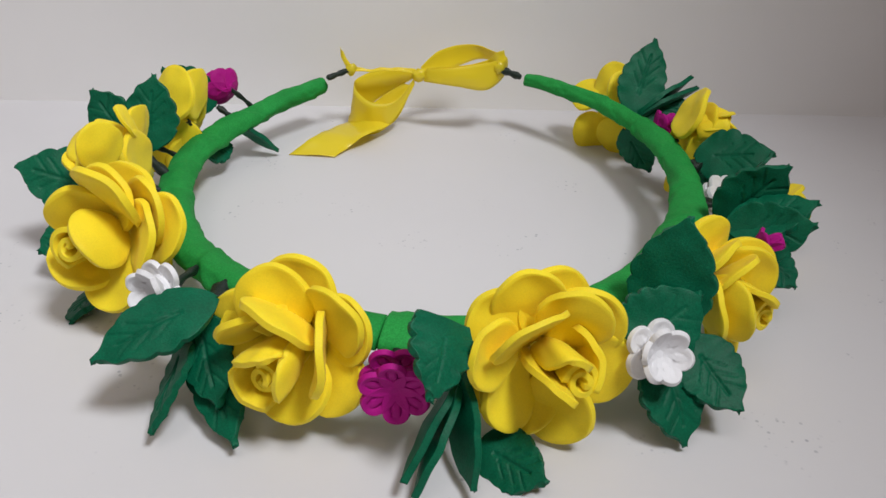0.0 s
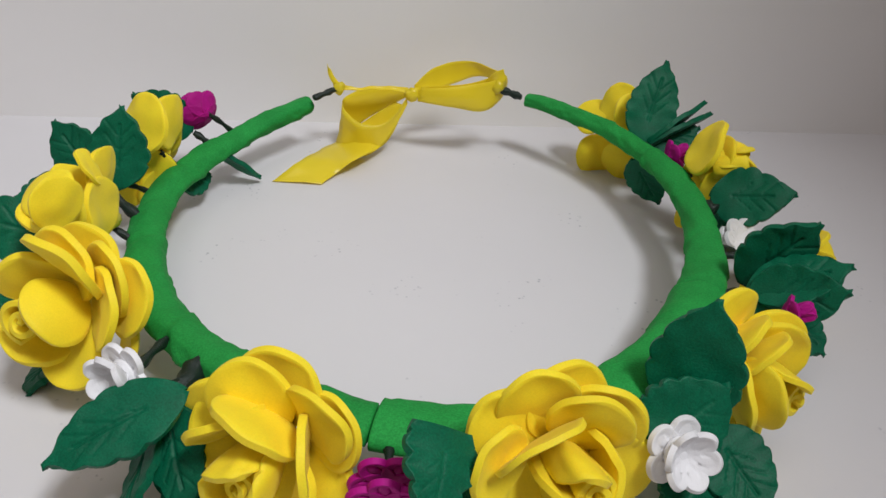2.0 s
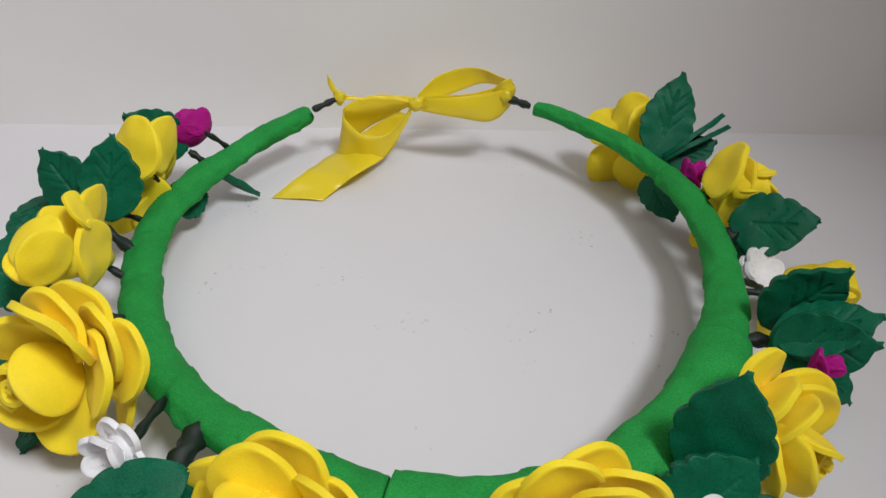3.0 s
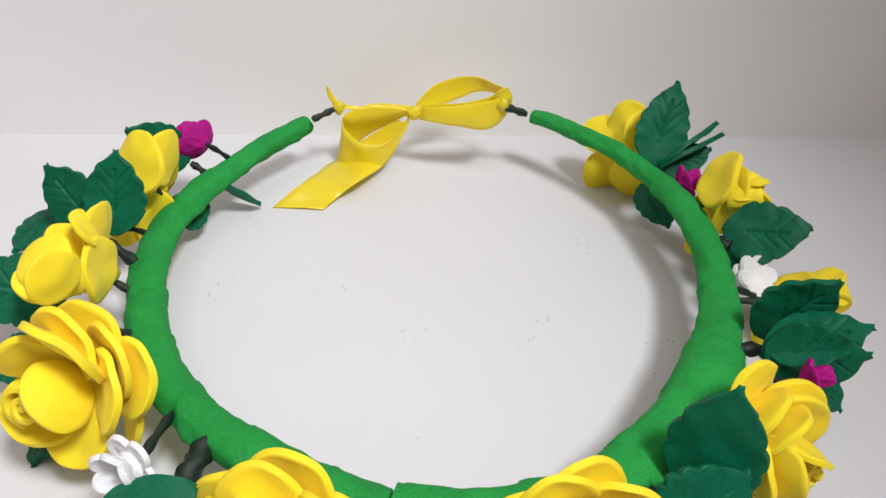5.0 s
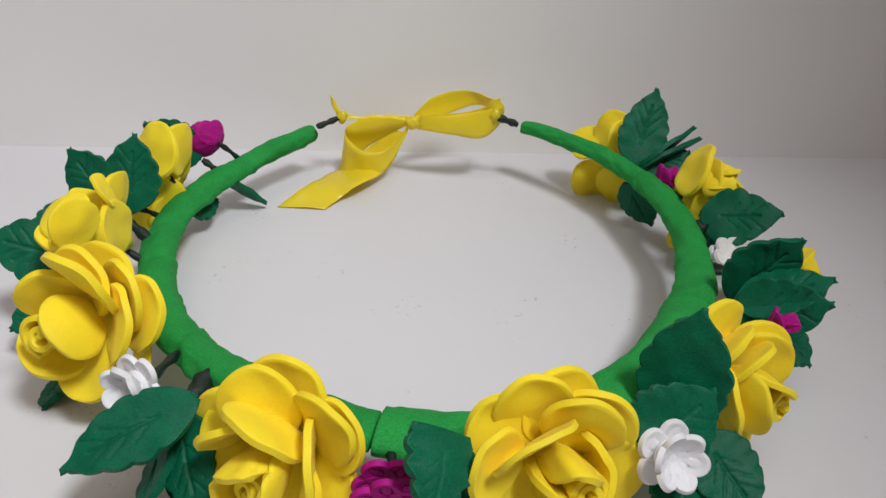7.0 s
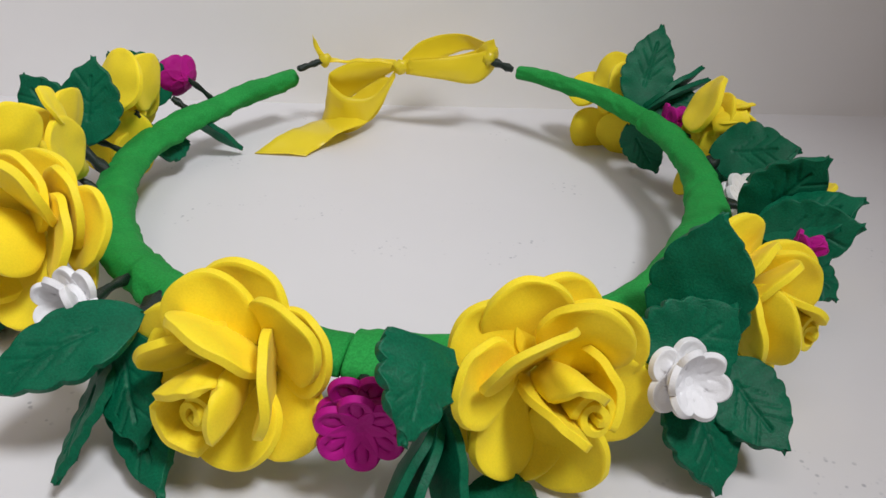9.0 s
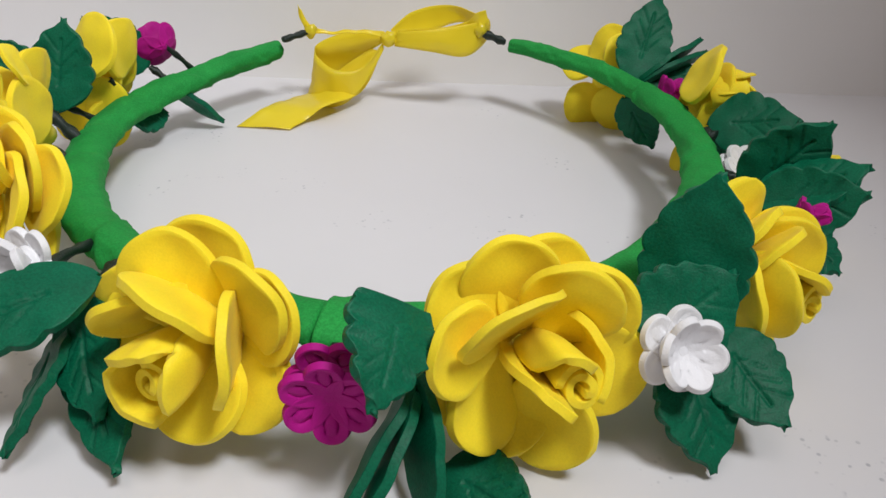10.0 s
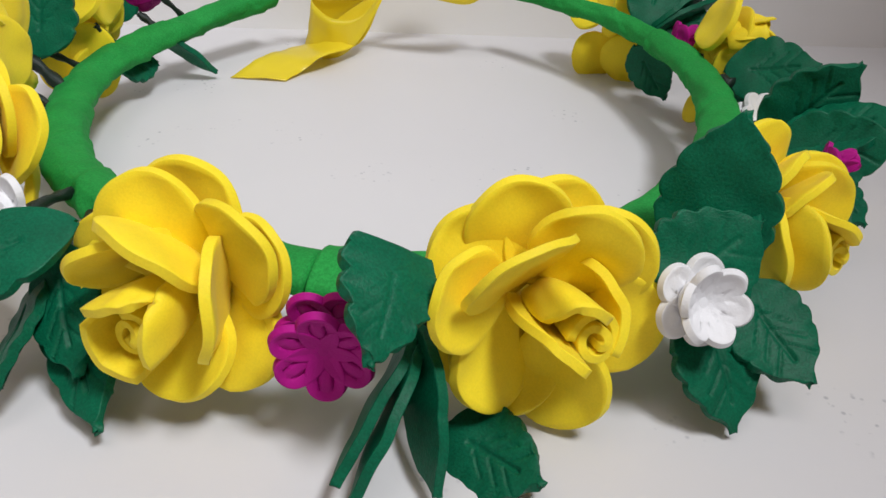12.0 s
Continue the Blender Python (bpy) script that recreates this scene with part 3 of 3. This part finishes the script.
def leaf(base, tip, facing, width, bend=0.0, fold=0.0, thick=0.0019, seed=0, veins=1.0, jag=1.0, start=0.0):
    """A serrated foam leaf from its foot to its tip; facing: roughly where its veined side looks; bend: how far it bows."""
    base, tip = Vector(base), Vector(tip)
    y = tip - base
    length = y.length
    y.normalize()
    z = Vector(facing)
    z = (z - y * z.dot(y)).normalized()
    x = y.cross(z)
    m = Matrix.Translation(base) @ Matrix((x, y, z)).transposed().to_4x4()
    nv, nu = 60, 40
    teeth = 5.0 + seed % 2

    def half(f):
        f = start + (1 - start) * f
        w = math.sin(math.pi * min(1, f) ** 0.78) ** 0.80 if 0 < f < 1 else 0.0
        if f > 0.84:
            k = (1 - f) / 0.16
            w *= 0.30 + 0.70 * k
        saw = abs(math.sin(math.pi * (f * teeth + 0.15 * seed))) if 0.30 < f < 0.93 else 0.75
        return width / 2 * (w * (0.95 + jag * (0.13 * saw ** 0.7 - 0.06)) + 0.02)

    def shape(u, v):
        f = (v + 1) / 2
        h = half(f)
        px, py = u * h, f * length
        pz = bend * length * 4 * f * (1 - f) + fold * abs(px) + 0.0008 * noise.noise(Vector((px * 120 + seed, py * 120, seed * 1.7)))
        pz += 0.00018 * jag * abs(u) ** 3 * math.sin(2 * math.pi * (f * teeth + 0.3 * seed) + (1.3 if u > 0 else 0))
        r = abs(px) / (width / 2)
        mid = math.exp(-(px / 0.00042) ** 2) if 0.26 < f < 0.80 else 0
        s = (f - 0.42 * r) * 6.5
        side = math.exp(-(((s + 0.5) % 1.0 - 0.5) / 0.075) ** 2) if 0.05 < r < 0.50 and 0.30 < f - 0.42 * r < 0.74 else 0
        return Vector((px, py, pz)), veins * 0.0015 * max(mid, side * 0.8)

    rows = []
    for i in range(nv + 1):
        v = -1 + 2 * i / nv
        row = []
        for j in range(nu + 1):
            u = -1 + 2 * j / nu
            p, groove = shape(u, v)
            a, b = shape(max(u - 0.02, -1), v)[0], shape(min(u + 0.02, 1), v)[0]
            c, d = shape(u, max(v - 0.02, -1))[0], shape(u, min(v + 0.02, 1))[0]
            q = (b - a).cross(d - c)
            q = q.normalized() if q.length > 1e-12 else Vector((0, 0, 1))
            row.append((p - q * groove * 0.5, q))
        rows.append(row)
    part("leaf", mesh_of("leaf", slab(rows, thick), LEAF), crown, m, group="leaves of the headband")


leaf((0.0750, -0.0915, 0.0235), (0.0790, -0.0850, 0.0545), (-0.42, -0.88, 0.10), 0.0225, seed=0, veins=0.0)
leaf((0.0641, -0.1040, 0.0245), (0.0828, -0.0950, 0.0378), (0.15, -0.80, 0.60), 0.0215, seed=1, veins=0.5)
leaf((0.0742, -0.0987, 0.0210), (0.0813, -0.1130, 0.0025), (0.35, -0.70, 0.65), 0.0190, seed=2, bend=0.06)
leaf((0.0820, -0.0931, 0.0225), (0.0950, -0.1085, 0.0110), (0.30, -0.80, 0.55), 0.0185, seed=3)
leaf((0.0176, -0.1160, 0.0405), (0.0158, -0.1335, 0.0310), (0.50, -0.55, 0.66), 0.0158, seed=4, bend=0.06, veins=0.3, jag=1.6, start=0.20)
leaf((0.0213, -0.1105, 0.0200), (0.0102, -0.1350, 0.0070), (-0.89, 0.15, 0.43), 0.0120, seed=5, veins=0.0, jag=0.15)
leaf((0.0226, -0.1152, 0.0200), (0.0130, -0.1367, 0.0040), (-0.92, 0.12, 0.37), 0.0120, seed=6, veins=0.0, jag=0.15)
leaf((0.0207, -0.1101, 0.0210), (0.0268, -0.1340, 0.0045), (-0.88, -0.39, 0.25), 0.0150, seed=0, veins=0.0, jag=0.3)
leaf((0.0278, -0.1168, 0.0025), (0.0443, -0.1305, 0.0045), (0.1, -0.70, 0.70), 0.0165, seed=1)
leaf((-0.0410, -0.1015, 0.0325), (-0.0684, -0.1165, 0.0222), (-0.30, -0.60, 0.75), 0.0168, seed=2, bend=0.05)
leaf((-0.0492, -0.0997, 0.0200), (-0.0538, -0.1232, 0.0057), (-0.70, -0.40, 0.60), 0.0110, seed=3)
leaf((-0.0490, -0.0943, 0.0180), (-0.0324, -0.1246, 0.0046), (-0.30, -0.60, 0.75), 0.0150, seed=4)
leaf((-0.0475, -0.0975, 0.0250), (-0.0378, -0.1175, 0.0105), (-0.30, -0.60, 0.75), 0.0150, seed=5)
leaf((-0.1000, -0.0341, 0.0270), (-0.1275, -0.0347, 0.0345), (-0.20, -0.75, 0.65), 0.0210, seed=6)
leaf((-0.0955, -0.0573, 0.0040), (-0.0980, -0.0739, 0.0012), (-0.50, -0.70, 0.50), 0.0180, seed=0)
leaf((-0.1035, -0.0456, 0.0180), (-0.1168, -0.0516, 0.0120), (-0.50, -0.70, 0.50), 0.0160, seed=1)
leaf((-0.0985, 0.0020, 0.0255), (-0.0965, 0.0125, 0.0515), (0.10, -0.85, 0.50), 0.0200, seed=2)
leaf((-0.1065, 0.0060, 0.0245), (-0.1219, 0.0142, 0.0438), (-0.20, -0.80, 0.50), 0.0190, seed=3)
leaf((-0.1280, 0.0225, 0.0200), (-0.1365, 0.0036, 0.0145), (-0.30, -0.40, 0.85), 0.0160, seed=4)
leaf((-0.0890, 0.0513, 0.0250), (-0.1045, 0.0403, 0.0445), (0.0, -0.70, 0.70), 0.0190, seed=5)
leaf((-0.0838, 0.0512, 0.0200), (-0.0640, 0.0577, 0.0030), (-0.36, -0.65, -0.67), 0.0130, seed=6, veins=0.0, jag=0.3)
leaf((-0.0895, 0.0292, 0.0150), (-0.0805, 0.0444, 0.0100), (0.30, -0.60, 0.70), 0.0150, seed=0)
leaf((0.0925, 0.0608, 0.0270), (0.1011, 0.0774, 0.0560), (-0.10, -0.85, 0.45), 0.0200, seed=1)
leaf((0.0944, 0.0609, 0.0270), (0.1184, 0.0712, 0.0418), (0.58, -0.53, -0.62), 0.0130, seed=2, veins=0.0, jag=0.3)
leaf((0.0945, 0.0603, 0.0260), (0.1212, 0.0706, 0.0378), (0.49, -0.60, -0.64), 0.0130, seed=3, veins=0.0, jag=0.3)
leaf((0.0974, 0.0624, 0.0250), (0.1172, 0.0686, 0.0318), (-0.10, -0.80, 0.60), 0.0140, seed=4)
leaf((0.0889, 0.0530, 0.0235), (0.1023, 0.0511, 0.0050), (-0.70, -0.60, 0.40), 0.0160, seed=5)
leaf((0.1095, 0.0165, 0.0275), (0.1330, 0.0060, 0.0345), (0.10, -0.70, 0.70), 0.0215, seed=6)
leaf((0.1127, 0.0190, 0.0270), (0.1394, 0.0163, 0.0305), (0.10, -0.60, 0.80), 0.0185, seed=0)
leaf((0.1113, 0.0135, 0.0250), (0.1214, 0.0123, 0.0100), (-0.60, -0.60, 0.40), 0.0140, seed=1)
leaf((0.1050, -0.0360, 0.0270), (0.1209, -0.0392, 0.0500), (0.25, -0.75, 0.60), 0.0200, seed=2)
leaf((0.1035, -0.0455, 0.0300), (0.1282, -0.0495, 0.0428), (0.0, -0.30, 0.95), 0.0170, seed=3)
leaf((0.1030, -0.0475, 0.0280), (0.1265, -0.0555, 0.0385), (0.10, -0.80, 0.55), 0.0190, seed=4)
leaf((0.1155, -0.0454, 0.0240), (0.1266, -0.0536, 0.0148), (0.30, -0.60, 0.70), 0.0160, seed=5)

# ---- wires ----


def wire(points, r=0.0009, n=16):
    part("wire", mesh_of("wire", tube(glide(points, n), r, 8, 1.0, 0.9), WIRE), crown, label="twisted dark green wire")


wire([(-0.0450, 0.0845, 0.0290), (-0.0400, 0.0890, 0.0300), (-0.0355, 0.0930, 0.0310)], 0.0013)
wire([(0.0450, 0.0965, 0.0300), (0.0400, 0.0955, 0.0320), (0.0335, 0.0945, 0.0345)], 0.0016)
for deg, foot, r in ((-110, (-0.0915, 0.0255, 0.0285), 0.0011), (-98, (-0.1000, 0.0060, 0.0260), 0.0010), (-86, (-0.0990, -0.0060, 0.0290), 0.0018),
                     (-76, (-0.0990, -0.0180, 0.0265), 0.0011), (-62, (-0.0850, -0.0450, 0.0260), 0.0013), (-130, (-0.0820, 0.0535, 0.0330), 0.0010),
                     (-122, (-0.0870, 0.0505, 0.0255), 0.0013), (-40, (-0.0580, -0.0900, 0.0265), 0.0012), (-30, (-0.0485, -0.0930, 0.0200), 0.0030),
                     (-12, (-0.0170, -0.1060, 0.0280), 0.0015), (3, (0.0065, -0.1130, 0.0220), 0.0012), (13, (0.0250, -0.1120, 0.0200), 0.0025),
                     (22, (0.0415, -0.0990, 0.0250), 0.0015), (36, (0.0690, -0.1000, 0.0240), 0.0014), (42, (0.0760, -0.0960, 0.0250), 0.0022),
                     (56, (0.0980, -0.0720, 0.0270), 0.0014), (62, (0.1080, -0.0600, 0.0310), 0.0011), (68, (0.1080, -0.0430, 0.0260), 0.0020),
                     (80, (0.1180, -0.0190, 0.0250), 0.0013), (84, (0.1150, -0.0085, 0.0190), 0.0011), (98, (0.1090, 0.0080, 0.0270), 0.0020),
                     (106, (0.1130, 0.0415, 0.0270), 0.0013), (112, (0.1015, 0.0475, 0.0270), 0.0011), (120, (0.0940, 0.0600, 0.0255), 0.0020),
                     (131, (0.0815, 0.0710, 0.0270), 0.0013)):
    a = ring_point(deg, None, 0.002)
    wire([a, a.lerp(Vector(foot), 0.5) + Vector((0, 0, 0.0006)), foot], r)

# ---- bow ----


def ribbon(name, edge_a, edge_b, n=40, thick=0.00035):
    """A strip of satin between two smooth edges."""
    a, b = glide(edge_a, n), glide(edge_b, n)
    rows = []
    for i in range(n + 1):
        row = []
        d = (a[min(i + 1, n)] + b[min(i + 1, n)]) - (a[max(i - 1, 0)] + b[max(i - 1, 0)])
        for j in range(7):
            f = j / 6
            p = a[i].lerp(b[i], f)
            q = d.cross(b[i] - a[i])
            q = q.normalized() if q.length > 1e-12 else Vector((0, 0, 1))
            row.append((p + q * (0.0005 * math.sin(f * math.pi) + 0.0007 * noise.noise(p * 180)), q))
        rows.append(row)
    bm = slab(rows, thick)
    return part(name, mesh_of(name, bm, SATIN), bow)


bm = bmesh.new()
bmesh.ops.create_uvsphere(bm, u_segments=16, v_segments=10, radius=0.0035)
for v in bm.verts:
    v.co = Vector((v.co.x * 1.05, v.co.y * 0.75, v.co.z * 0.85)) * (1 + 0.45 * noise.noise(v.co * 560)) + Vector((-0.0030, 0.0950, 0.0292))
bow = part("bow", mesh_of("bow", bm, SATIN), crown, ID, "tied yellow satin ribbon bow")
ribbon("loop", [(-0.0025, 0.0970, 0.0325), (0.0066, 0.1040, 0.0390), (0.0220, 0.1070, 0.0415), (0.0370, 0.1010, 0.0383), (0.0345, 0.0940, 0.0384), (0.0185, 0.0910, 0.0354), (0.0002, 0.0940, 0.0322)],
       [(-0.0015, 0.0970, 0.0290), (0.0107, 0.1050, 0.0296), (0.0275, 0.1080, 0.0347), (0.0385, 0.1010, 0.0315), (0.0296, 0.0920, 0.0246), (0.0137, 0.0900, 0.0261), (-0.0006, 0.0940, 0.0264)])
ribbon("loop", [(-0.0052, 0.0980, 0.0307), (-0.0220, 0.1020, 0.0288), (-0.0343, 0.1000, 0.0234), (-0.0325, 0.0930, 0.0198), (-0.0247, 0.0880, 0.0167), (-0.0140, 0.0890, 0.0177), (-0.0049, 0.0940, 0.0285)],
       [(-0.0052, 0.0980, 0.0268), (-0.0238, 0.1020, 0.0136), (-0.0370, 0.1000, 0.0022), (-0.0366, 0.0930, 0.0013), (-0.0253, 0.0880, 0.0004), (-0.0147, 0.0890, 0.0079), (-0.0050, 0.0940, 0.0249)])
ribbon("tail", [(-0.0111, 0.0990, 0.0234), (-0.0261, 0.0990, 0.0126), (-0.0384, 0.0970, 0.0031), (-0.0494, 0.0695, 0.0060), (-0.0597, 0.0596, 0.0006)],
       [(-0.0061, 0.0960, 0.0232), (-0.0139, 0.0920, 0.0070), (-0.0257, 0.0717, 0.0070), (-0.0330, 0.0675, 0.0025), (-0.0386, 0.0594, 0.0006)])
ribbon("strap", [(-0.0364, 0.0930, 0.0330), (-0.0276, 0.0950, 0.0310), (-0.0148, 0.0960, 0.0318), (-0.0050, 0.0960, 0.0315)],
       [(-0.0361, 0.0930, 0.0297), (-0.0274, 0.0930, 0.0305), (-0.0146, 0.0940, 0.0307), (-0.0049, 0.0940, 0.0296)])
ribbon("strap", [(0.0007, 0.0940, 0.0333), (0.0185, 0.0940, 0.0352), (0.0285, 0.0950, 0.0378), (0.0349, 0.0950, 0.0412)],
       [(0.0008, 0.0930, 0.0286), (0.0186, 0.0930, 0.0316), (0.0287, 0.0940, 0.0339), (0.0347, 0.0950, 0.0347)])
ribbon("loose_end", [(-0.0402, 0.0930, 0.0414), (-0.0398, 0.0930, 0.0366), (-0.0375, 0.0930, 0.0318)],
       [(-0.0389, 0.0930, 0.0393), (-0.0370, 0.0940, 0.0350), (-0.0346, 0.0940, 0.0320)])
ribbon("loose_end", [(0.0290, 0.0940, 0.0377), (0.0323, 0.0930, 0.0419), (0.0362, 0.0940, 0.0432)],
       [(0.0317, 0.0940, 0.0340), (0.0351, 0.0930, 0.0366), (0.0378, 0.0940, 0.0385)])
for c, r in (((-0.0350, 0.0928, 0.0312), 0.0026), ((0.0345, 0.0945, 0.0352), 0.0030)):
    bm = bmesh.new()
    bmesh.ops.create_uvsphere(bm, u_segments=12, v_segments=8, radius=r)
    for v in bm.verts:
        v.co = v.co * (1 + 0.55 * noise.noise(v.co * 700)) + Vector(c)
    part("knot", mesh_of("knot", bm, SATIN), bow)
